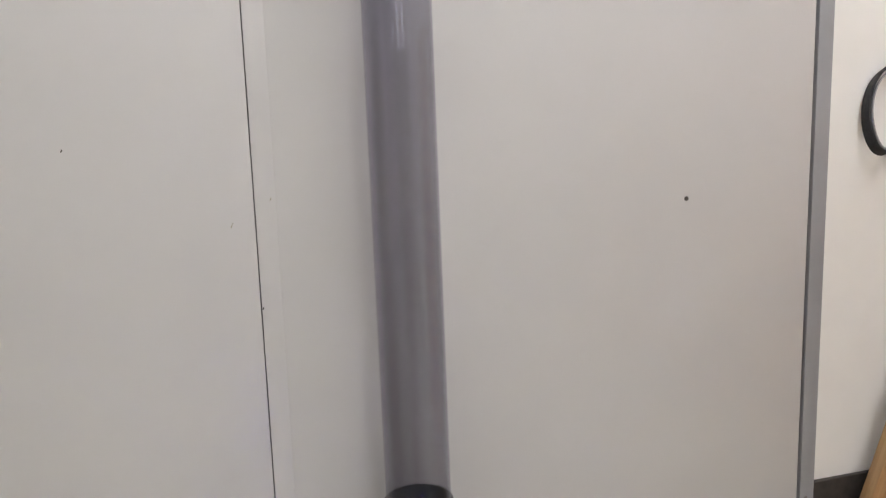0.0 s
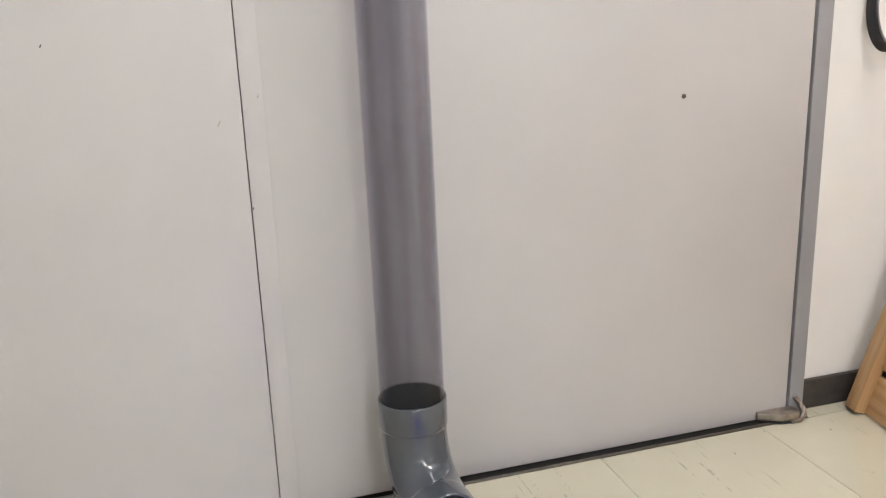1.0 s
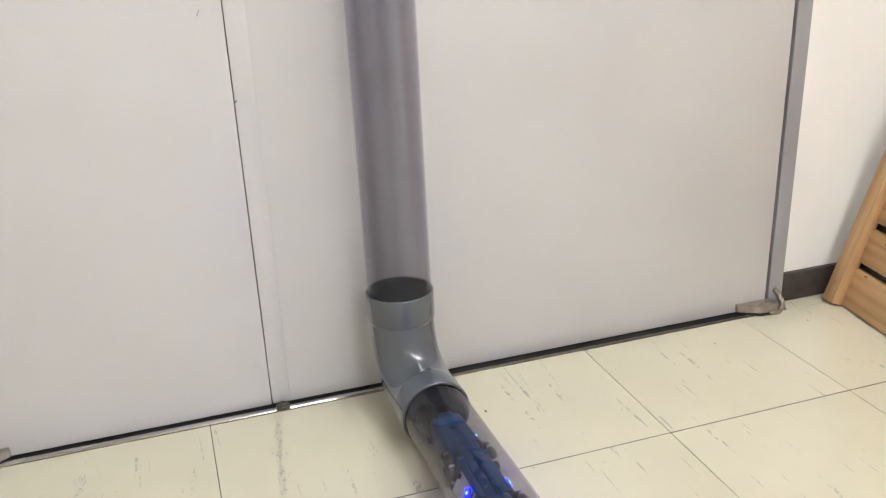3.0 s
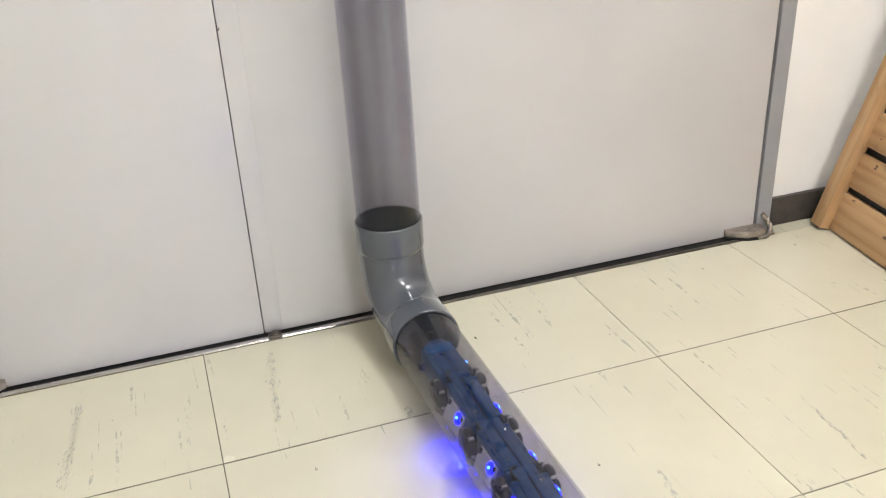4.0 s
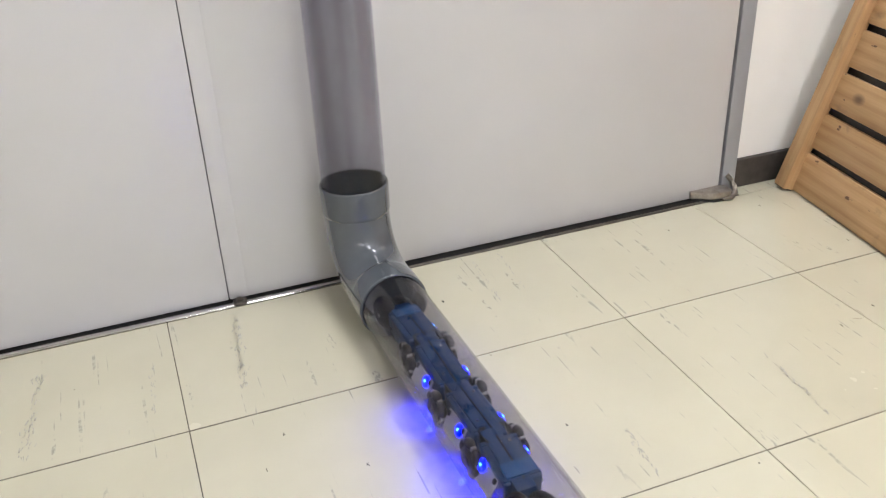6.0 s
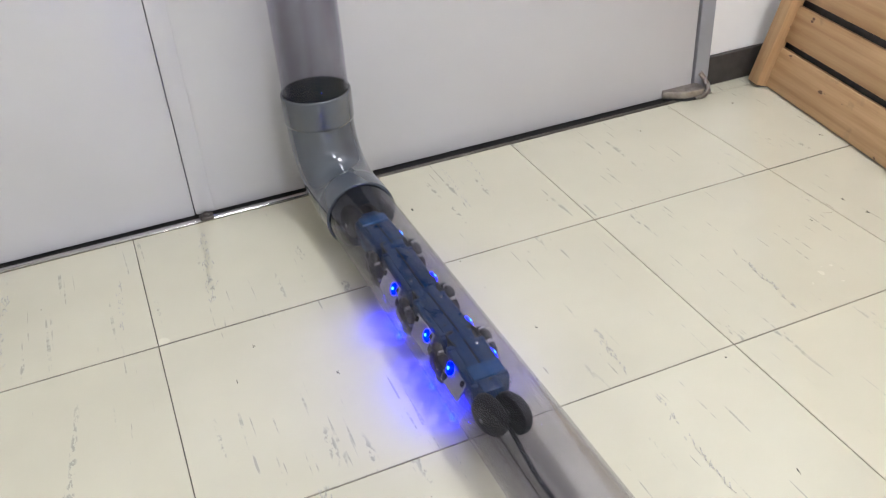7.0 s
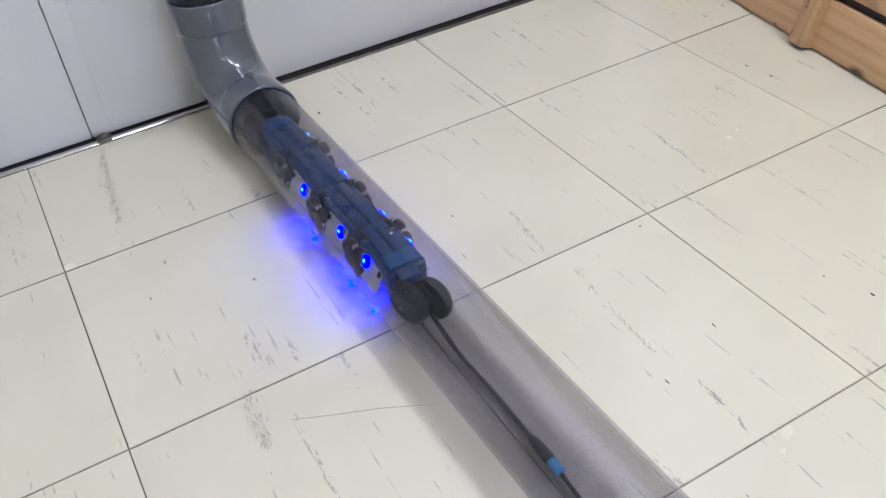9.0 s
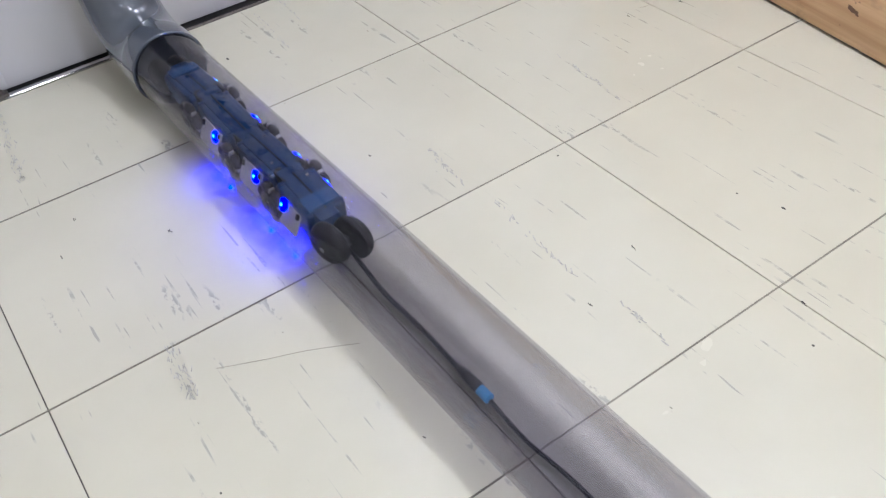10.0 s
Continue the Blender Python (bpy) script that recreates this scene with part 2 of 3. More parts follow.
def part(name, bm, mat, parent=None, label="", at=None, smooth=True):
    ob = new(name, finish(name, bm, mat, smooth))
    if at is not None:
        ob.matrix_basis = at
    if parent is not None:
        ob.parent = parent
    if label:
        tagged(ob, label)
    return ob


def slab(name, size, at, mat, parent=None, label="", bevel=0.0):
    bm = bmesh.new()
    box(bm, size, (0, 0, 0), bevel)
    return part(name, bm, mat, parent, label, pose(*at), smooth=bevel > 0)


def thing(name, label, category, at=None, group=""):
    ob = new(name)
    ob.empty_display_size = 0.05
    if at is not None:
        ob.matrix_basis = at
    return tagged(ob, label, category, group)


# ---- the room ----
T = 0.303                       # tile
DOOR_Y = -0.018                 # room face of the door leaves
SEAM_X, JAMB_X = 0.0945, 0.9775
LEFT_JAMB = -0.335
DOOR_H = 2.02
X0, X1, Y1, H = -3.0, 1.42, -6.4, 2.55


def structure(name, size, at, mat, label="", bevel=0.0):
    return tagged(slab(name, size, at, mat, None, label, bevel), kind="structure")


FR = 0.030                      # face width of the steel frame
structure("wall_north", (X1 - JAMB_X - FR + 0.1, 0.12, H), ((X1 + 0.1 + JAMB_X + FR) / 2, 0.06, H / 2), WALL, "white painted wall beside the steel door frame")
structure("wall_north_far", (LEFT_JAMB - FR - X0 + 0.1, 0.12, H), ((X0 - 0.1 + LEFT_JAMB - FR) / 2, 0.06, H / 2), WALL, "white painted wall beyond the smaller door leaf")
structure("wall_above_door", (JAMB_X - LEFT_JAMB + 2 * FR, 0.12, H - DOOR_H - 0.04), ((JAMB_X + LEFT_JAMB) / 2, 0.06, (H + DOOR_H + 0.04) / 2), WALL, "white painted wall above the doors")
structure("wall_east", (0.1, -Y1, H), (X1 + 0.05, Y1 / 2, H / 2), WALL, "white painted side wall behind the slatted panel")
structure("wall_west", (0.1, -Y1, H), (X0 - 0.05, Y1 / 2, H / 2), WALL, "white painted side wall")
WIN_W, WIN_LO, WIN_HI = 0.95, 1.32, 1.95
WIN_X = (-1.15, 0.50)
structure("wall_south", (X1 - X0 + 0.2, 0.1, WIN_LO), ((X0 + X1) / 2, Y1 - 0.05, WIN_LO / 2), WALL, "white painted back wall below the windows")
structure("wall_south_top", (X1 - X0 + 0.2, 0.1, H - WIN_HI), ((X0 + X1) / 2, Y1 - 0.05, (H + WIN_HI) / 2), WALL, "white painted back wall above the windows")
edges = [X0 - 0.1] + [e for x in WIN_X for e in (x - WIN_W / 2, x + WIN_W / 2)] + [X1 + 0.1]
for a, b in zip(edges[::2], edges[1::2]):
    structure("wall_south_pier", (b - a, 0.1, WIN_HI - WIN_LO), ((a + b) / 2, Y1 - 0.05, (WIN_HI + WIN_LO) / 2), WALL, "white painted pier between the windows")
for i, x in enumerate(WIN_X):
    win = tagged(thing("window_%d" % (i + 1), "aluminium sash window with daylight behind", "window"), kind="structure")
    zm, hh = (WIN_LO + WIN_HI) / 2, WIN_HI - WIN_LO
    for s in (-1, 0, 1):
        slab("window_frame", (0.045, 0.06, hh), (x + s * (WIN_W / 2 - 0.0225), Y1 - 0.03, zm), STEEL, win)
    for z in (WIN_LO + 0.02, WIN_HI - 0.02):
        slab("window_rail", (WIN_W - 0.1, 0.05, 0.04), (x, Y1 - 0.03, z), STEEL, win)
    slab("window_sill", (WIN_W + 0.06, 0.10, 0.025), (x, Y1 + 0.03, WIN_LO - 0.014), CEIL, win, bevel=0.003)
    day = bpy.data.lights.new("daylight", "AREA")
    day.shape, day.size, day.size_y = "RECTANGLE", WIN_W, hh
    day.energy, day.color = DAY_WATT, (0.93, 0.97, 1.0)
    lo = new("daylight", day)
    lo.matrix_world = look((x, Y1 - 0.075, zm), (x, 0, zm))
structure("ceiling", (X1 - X0 + 0.2, -Y1 + 0.3, 0.1), ((X0 + X1) / 2, Y1 / 2, H + 0.05), CEIL, "white ceiling boards")
structure("corridor_wall", (2.2, 0.06, H), (0.3, 0.35, H / 2), WALL, "plain wall beyond the closed doors")
floor = structure("floor", (X1 - X0 + 0.2, -Y1 + 0.5, 0.1), ((X0 + X1) / 2, Y1 / 2 + 0.15, -0.0525), GROUT, "cream vinyl tile floor with grey streaks")
structure("baseboard", (X1 - JAMB_X - FR, 0.010, 0.054), ((X1 + JAMB_X + FR) / 2, -0.005, 0.027), SKIRT, "dark brown vinyl skirting at the wall's foot", 0.0015)
structure("baseboard_far", (LEFT_JAMB - FR - X0, 0.006, 0.06), ((X0 + LEFT_JAMB - FR) / 2, -0.003, 0.030), SKIRT, "dark brown vinyl skirting at the wall's foot", 0.0015)

# steel door frame with a rebate
frame_ob = tagged(thing("door_frame", "grey painted steel door frame", "door frame"), kind="structure")
for x, s in ((JAMB_X, 1), (LEFT_JAMB, -1)):
    slab("jamb", (FR - 0.0015, 0.135, DOOR_H + 0.04), (x + s * (FR / 2 + 0.00075), 0.0465, (DOOR_H + 0.04) / 2), FRAME, frame_ob, bevel=0.0015)
    slab("door_stop", (0.03, 0.05, DOOR_H), (x - s * 0.008, 0.060, DOOR_H / 2), FRAME, frame_ob)
    slab("seal", (0.0028, 0.012, DOOR_H), (x - s * 0.0008, 0.02, DOOR_H / 2), SEAL_AND_SHADE, frame_ob, "black rubber seal")
slab("head", (JAMB_X - LEFT_JAMB, 0.135, 0.03), ((JAMB_X + LEFT_JAMB) / 2, 0.0465, DOOR_H + 0.024), FRAME, frame_ob, bevel=0.0015)

# black sheet on the floor between threshold and doors: the gap's shade as colour
slab("recess", (JAMB_X - LEFT_JAMB, 0.020, 0.0008), ((JAMB_X + LEFT_JAMB) / 2, -0.0172, -0.0020), SEAL_AND_SHADE, frame_ob, "black sheet for the shade in the gap under the doors")

# the two leaves
LEAF_T = 0.040
leaf = tagged(thing("door_1", "closed off-white steel door leaf, the wide one", "door"), kind="structure")
slab("panel", (JAMB_X - SEAM_X - 0.004, LEAF_T, DOOR_H - 0.0015), ((JAMB_X + SEAM_X - 0.001) / 2, DOOR_Y + LEAF_T / 2, DOOR_H / 2 + 0.00075), DOOR, leaf, bevel=0.0015)
slab("meeting_strip", (0.0275, 0.0010, DOOR_H - 0.010), (SEAM_X + 0.0143, DOOR_Y - 0.0004, DOOR_H / 2), DOOR, leaf, "flat cover strip along the meeting edge", bevel=0.0003)
bm = bmesh.new()
lathe(bm, [(0.0036, -0.0006), (0.0036, 0.0004), (0.0028, 0.0007)], pose(0, 0, 0, 90), seg=16)
part("screw_hole", bm, HOLE, leaf, "small dark screw hole", pose(0.7485, DOOR_Y - 0.0003, 0.5705))
leaf_small = tagged(thing("door_2", "closed off-white steel door leaf, the narrow one", "door"), kind="structure")
slab("panel", (SEAM_X - LEFT_JAMB - 0.0035, LEAF_T, DOOR_H - 0.0015), ((SEAM_X + LEFT_JAMB + 0.0025) / 2, DOOR_Y + LEAF_T / 2, DOOR_H / 2 + 0.00075), DOOR, leaf_small, bevel=0.0015)

# threshold strip; the right run's weaker reflection is put into a darker colour
sill = tagged(thing("threshold", "bright steel threshold strip under the doors", "threshold"), kind="structure")
SILL = [(-0.0382, -0.002), (-0.0382, 0.0006), (-0.0366, 0.0026), (-0.0334, 0.0034), (-0.0300, 0.0030), (-0.0276, 0.0012), (-0.0276, -0.002)]
for xa, xb, flat, slim, mat, text in ((LEFT_JAMB - 0.01, 0.305, 0.75, 1.0, STEEL, ""), (0.305, JAMB_X + 0.01, 0.6, 0.42, SHADED_WORN, "run of the strip darkened for its weaker reflection")):
    bm = bmesh.new()
    prism(bm, [(-0.0382 + (y + 0.0382) * slim, z * flat if z > 0 else z) for y, z in SILL], xa, xb, 0.0002)
    bmesh.ops.transform(bm, matrix=Matrix(((0, 0, 1, 0), (1, 0, 0, 0), (0, 1, 0, 0), (0, 0, 0, 1))), verts=bm.verts[:])
    part("strip", bm, mat, sill, text)
bm = bmesh.new()
box(bm, (0.020, 0.014, 0.006), (0, 0, 0.003), 0.002)
lathe(bm, [(0.0055, 0.004), (0.0055, 0.009), (0.003, 0.0105)], seg=14)
part("bolt_keeper", bm, SHADED_WORN, sill, "dark worn keeper for the floor bolt", pose(0.1085, -0.033, 0.0005))


def floor_pivot(name_at, mirror):
    """The lower pivot hinge of a leaf: a tapered cover on the leaf and a bent arm to the jamb."""
    piv = thing("pivot_hinge", "worn steel pivot hinge at the door's lower corner", "hinge", name_at, "pivot hinges")
    s = -1 if mirror else 1
    bm = bmesh.new()
    pts = [(-0.062, 0.002), (-0.064, -0.006), (-0.030, -0.026), (0.002, -0.030), (0.010, -0.024), (0.012, 0.002)]
    prism(bm, [(s * x, y) for x, y in pts], 0.004, 0.017, 0.002)
    part("cover", bm, WORN, piv, "tapered cover plate")
    bm = bmesh.new()
    prism(bm, [(s * x, y * 1.05 - 0.001) for x, y in pts[1:]], 0.0005, 0.0035, 0.0006)
    part("base_plate", bm, SEAL_AND_SHADE, piv, "dark base plate")
    bm = bmesh.new()
    arc = [Vector((s * x, y, z)) for x, y, z in ((-0.012, -0.030, 0.003), (0.006, -0.030, 0.004), (0.020, -0.022, 0.008), (0.0235, -0.012, 0.016), (0.020, -0.006, 0.026), (0.012, -0.004, 0.036))]
    sweep(bm, arc, [0.0032, 0.0040, 0.0050, 0.0052, 0.0050, 0.0042], seg=10, side=Vector((0, 0.3, 1)), caps=True)
    part("arm", bm, WORN, piv, "bent steel arm")
    return piv


floor_pivot(pose(0.976, DOOR_Y - 0.0005, 0.0), False)
floor_pivot(pose(LEFT_JAMB + 0.003, DOOR_Y - 0.0005, 0.0), True)

# ---- wooden slatted panel leaning at the wall ----
crate = thing("slatted_panel", "natural pine slatted panel leaning against the side wall", "wooden panel",
              Matrix.Translation((1.098, -0.034, 0.0)) @ Matrix.Rotation(math.atan2(-0.376, -0.057), 4, "Z"))
# local x runs along the foot, local y away from the room (behind), z up; leaned back
LEAN = Matrix.Rotation(radians(-17.2), 4, "X")
P_LEN, P_HIGH = 0.86, 0.96
PITCH, SLAT = 0.0745, 0.0635
for i in range(13):
    bm = bmesh.new()
    low = 0.008 if i == 0 else 0.0          # the lowest slat is deeper and almost touches the floor
    box(bm, (P_LEN, 0.012, SLAT + low - 0.001 * (i % 3)), bevel=0.0018)
    part("slat", bm, PINE, crate, "", LEAN @ pose(P_LEN / 2 + 0.002 * (i % 2), 0.012, 0.013 + (SLAT - low) / 2 + i * PITCH, 0, 0, 0.15 * ((i * 7) % 3 - 1)))
for x in (0.015, 0.395, 0.775):
    bm = bmesh.new()
    box(bm, (P_HIGH, 0.024, 0.030), bevel=0.0016)
    part("post", bm, PINE, crate, "", LEAN @ pose(x, 0.0, P_HIGH / 2 + 0.003) @ pose(0, 0, 0, 0, -90, 0))
    bm = bmesh.new()
    box(bm, (0.028, 0.022, 0.003), bevel=0.0008)
    part("foot_pad", bm, SKIRT, crate, "dark foot pad", LEAN @ pose(x, 0.0015, 0.0025))

# added dark board: stands in for the shade between and under the slats
slab("back_board", (P_LEN, 0.005, P_HIGH), (0, 0, 0), SKIRT, crate, "dark board added behind the slats for the shade in the gaps").matrix_basis = LEAN @ pose(P_LEN / 2, 0.0225, P_HIGH / 2 - 0.004)

# ---- strap on the wall ----
strap = thing("hanging_strap", "black woven strap loop hanging on the wall", "strap", pose(1.135, -0.010, 0.694))
loop = []
for i in range(41):
    a = 2 * math.pi * i / 40
    loop.append(Vector((0.052 * math.cos(a) + 0.010 * math.sin(a), -0.006 * math.sin(2 * a) - 0.004, 0.072 * math.sin(a))))


def ribbon(bm, pts, half_w, thick):
    rings = []
    n = len(pts)
    for i, p in enumerate(pts):
        t = (pts[(i + 1) % n] - pts[i - 1]).normalized()
        w = Vector((0, 1, 0))
        o = t.cross(w).normalized()
        tw = 0.5 * math.sin(2 * math.pi * i / n)
        w, o = w * math.cos(tw) + o * math.sin(tw), o * math.cos(tw) - w * math.sin(tw)
        rings.append([bm.verts.new(p + w * a * half_w + o * b * thick) for a, b in ((-1, -1), (1, -1), (1, 1), (-1, 1))])
    for i in range(n):
        a, b = rings[i], rings[(i + 1) % n]
        for k in range(4):
            bm.faces.new((a[k], a[(k + 1) % 4], b[(k + 1) % 4], b[k]))


bm = bmesh.new()
ribbon(bm, loop[:-1], 0.0085, 0.0022)
part("band", bm, STRAP, strap)
bm = bmesh.new()
ribbon(bm, [Vector((p.x * 0.90, p.y - 0.007, p.z * 0.93)) for p in loop[:-1]], 0.0022, 0.0012)
part("piping", bm, STRAP_EDGE, strap, "grey edge piping")
bm = bmesh.new()
lathe(bm, [(0.004, -0.014), (0.004, 0.002), (0.009, 0.003), (0.009, 0.006)], pose(0, 0, 0, 90), seg=16)
part("hook", bm, METAL, strap, "small wall hook", pose(0.010, -0.004, 0.0700))

# ---- the pipe line ----
R_OUT, R_IN = 0.0457, 0.0426
V_AXIS = Vector((0.2860, -0.085, 0.2))
V_DIR = Vector((0.0, 0.020, 1.0)).normalized()
AX_Z = 0.0490
HEAD = Vector((0.0203, -1.0, -0.0032)).normalized()
MOUTH_Y = -0.212
H_START = Vector((0.2955, MOUTH_Y, AX_Z))


def tube(name, length, label, at):
    ob = thing(name, label, "pipe", at, "pipes")
    bm = bmesh.new()
    lathe(bm, [(R_OUT, 0), (R_OUT, length), (R_OUT - 0.0005, length + 0.0005), (R_IN + 0.0005, length + 0.0005), (R_IN, length), (R_IN, 0)], seg=96, closed=True)
    for f in bm.faces:
        c = f.calc_center_median()
        f.material_index = 1 if math.hypot(c.x, c.y) < (R_OUT + R_IN) / 2 else 0
    part("pipe_wall", bm, CLEAR, ob).data.materials.append(CLEAR_BORE)
    return ob


vertical = V_DIR.to_track_quat("Z", "Y").to_matrix().to_4x4()
level = HEAD.to_track_quat("Z", "Y").to_matrix().to_4x4()
tube("upright_pipe", 1.10, "clear grey-tinted plastic pipe standing in the elbow", Matrix.Translation(V_AXIS + V_DIR * -0.056) @ vertical)
tube("floor_pipe", 1.45, "clear grey-tinted plastic pipe lying on the floor", Matrix.Translation(H_START - HEAD * 0.036) @ level)

# grey bend with a socket at each end
elbow = thing("pipe_elbow", "glossy grey plastic pipe bend with two sockets", "pipe fitting")
RIM = V_AXIS + V_DIR * -0.0140
CUFF = 0.0420
top = RIM - V_DIR * CUFF
h_in = H_START - HEAD * 0.040
mid = []
p0, p3 = top, h_in
p1, p2 = top - V_DIR * 0.066, h_in - HEAD * 0.054
N = 22
for i in range(N + 1):
    u = i / N
    mid.append(p0 * (1 - u) ** 3 + p1 * 3 * u * (1 - u) ** 2 + p2 * 3 * u * u * (1 - u) + p3 * u ** 3)

S = 0.0492


def shell(name, pts, outer, inner, label=""):
    """A hollow run of pipe with rounded lips."""
    bm = bmesh.new()
    o, i = sweep(bm, pts, outer, 64), sweep(bm, pts, inner, 64)
    for a, b in ((o[0], i[0]), (o[-1], i[-1])):
        for k in range(64):
            j = (k + 1) % 64
            bm.faces.new((a[k], a[j], b[j], b[k]))
    part(name, bm, ELBOW, elbow, label)


LIP = (0.0, 0.0012, 0.003, CUFF - 0.003, CUFF - 0.0008, CUFF + 0.0015)
LIP_R = (S - 0.0012, S - 0.0003, S, S, S - 0.0004, S - 0.0018)
shell("socket", [RIM - V_DIR * d for d in LIP], LIP_R, [R_OUT + 0.0004] * 6, "upper socket collar")
shell("socket", [H_START - HEAD * (d * 0.95) for d in LIP], (S - 0.0012, S - 0.0003, S, S - 0.0001, S - 0.0025, S - 0.0035), [R_OUT + 0.0004] * 6, "lower socket collar")
FLARE = [0.0474 + (S - 0.0004 - 0.0474) * max(0.0, (i - 13) / 10) ** 1.6 for i in range(len(mid))]
shell("bend", [top + V_DIR * 0.002] + mid + [h_in + HEAD * 0.004], [0.0472] + FLARE + [S - 0.0001], [R_IN] * (len(mid) + 1) + [R_OUT + 0.0005])

# ---- the pipe robot ----
# robot frame: x to its side, y back along the pipe towards the bend, z up, origin on the pipe's axis at the front wheels
front = H_START + HEAD * (0.628 - 0.212)
side_v = Vector((-HEAD.y, HEAD.x, 0)).normalized()
back_v = -HEAD
up_v = side_v.cross(back_v).normalized()
robot_m = Matrix(((side_v.x, back_v.x, up_v.x, front.x), (side_v.y, back_v.y, up_v.y, front.y), (side_v.z, back_v.z, up_v.z, front.z), (0, 0, 0, 1)))
robot = thing("pipe_robot", "jointed blue robot with black wheels and blue lights inside the pipe", "robot", robot_m)

JOINTS = [(0.0, -0.006), (0.097, 0.002), (0.194, -0.002), (0.294, 0.002), (0.408, -0.006)]


def link_pose(i):
    (ya, za), (yb, zb) = JOINTS[i], JOINTS[i + 1]
    tilt = math.degrees(math.atan2(zb - za, yb - ya))
    return pose(0, (ya + yb) / 2, (za + zb) / 2, tilt), math.hypot(yb - ya, zb - za)


def disc_wheel(at, s):
    bm = bmesh.new()
    prof = [(0.0208, -0.005), (0.0229, -0.0035), (0.0236, 0.0), (0.0231, 0.003), (0.0214, 0.0062), (0.0182, 0.0090), (0.0128, 0.0108), (0.006, 0.0116)]
    lathe(bm, prof, pose(0, 0, 0, 0, 90 * s), seg=40)
    w = part("end_wheel", bm, RUBBER, robot, "domed black rubber wheel", at)
    bm = bmesh.new()
    lathe(bm, [(0.0031, 0.009), (0.0031, 0.0128), (0.0022, 0.0134)], pose(0, 0, 0, 0, 90 * s), seg=14)
    part("axle_screw", bm, METAL, w, "bright screw head")
    bm = bmesh.new()
    lathe(bm, [(0.0031, -0.0075), (0.0031, -0.0045)], pose(0, 0, 0, 0, 90 * s), seg=14)
    part("axle_nut", bm, METAL, w, "bright axle nut")
    return w


def omni_wheel(at, s):
    """Hub disc with small barrel rollers round its rim."""
    bm = bmesh.new()
    lathe(bm, [(0.0135, -0.0055), (0.0150, -0.0045), (0.0150, 0.0045), (0.0135, 0.0055)], pose(0, 0, 0, 0, 90), seg=28)
    lathe(bm, [(0.006, 0.005), (0.006, 0.0068), (0.0045, 0.0072)], pose(0, 0, 0, 0, 90 * s), seg=16)
    w = part("omni_wheel", bm, BLACK, robot, "black roller wheel", at)
    for k in range(6):
        a = 360 * k / 6 + 14
        bm = bmesh.new()
        prof = [(0.0022, -0.0085), (0.0044, -0.0065), (0.0055, -0.003), (0.0058, 0), (0.0055, 0.003), (0.0044, 0.0065), (0.0022, 0.0085)]
        lathe(bm, prof, seg=12)
        part("roller", bm, ROLLER, w, "", pose(0, 0, 0, a) @ pose(0, 0.0183, 0))
        bm = bmesh.new()
        box(bm, (0.0065, 0.0062, 0.0034), bevel=0.0008)
        part("roller_bracket", bm, DULL, w, "dull metal bracket", pose(0, 0, 0, a + 30) @ pose(0, 0.0192, 0))
    return w


for j in (0, 4):
    y, z = JOINTS[j]
    for s in (-1, 1):
        disc_wheel(pose(s * 0.0105 - 0.003, y - s * 0.004, z + 0.002, 0, 0, 16), s)
    bm = bmesh.new()
    lathe(bm, [(0.008, -0.016), (0.008, 0.016)], pose(0, 0, 0, 0, 90), seg=20)
    part("axle_hub", bm, BLACK, robot, "", pose(0, y, z))
for j in (1, 2, 3):
    y, z = JOINTS[j]
    for s in (-1, 1):
        omni_wheel(pose(s * 0.0275, y, z - 0.005, 11 * j + 7 * s), s)
    bm = bmesh.new()
    lathe(bm, [(0.007, -0.022), (0.007, 0.022)], pose(0, 0, 0, 0, 90), seg=20)
    part("joint_shaft", bm, BLACK, robot, "", pose(0, y, z - 0.005))
    bm = bmesh.new()
    box(bm, (0.030, 0.005, 0.030), (0.002, 0.012, 0), 0.001)
    box(bm, (0.004, 0.024, 0.030), (-0.0125, 0.0, 0), 0.001)
    box(bm, (0.004, 0.018, 0.030), (0.0175, 0.003, 0), 0.001)
    part("joint_bracket", bm, BLACK, robot, "black fork bracket", pose(0, y, z + 0.006))

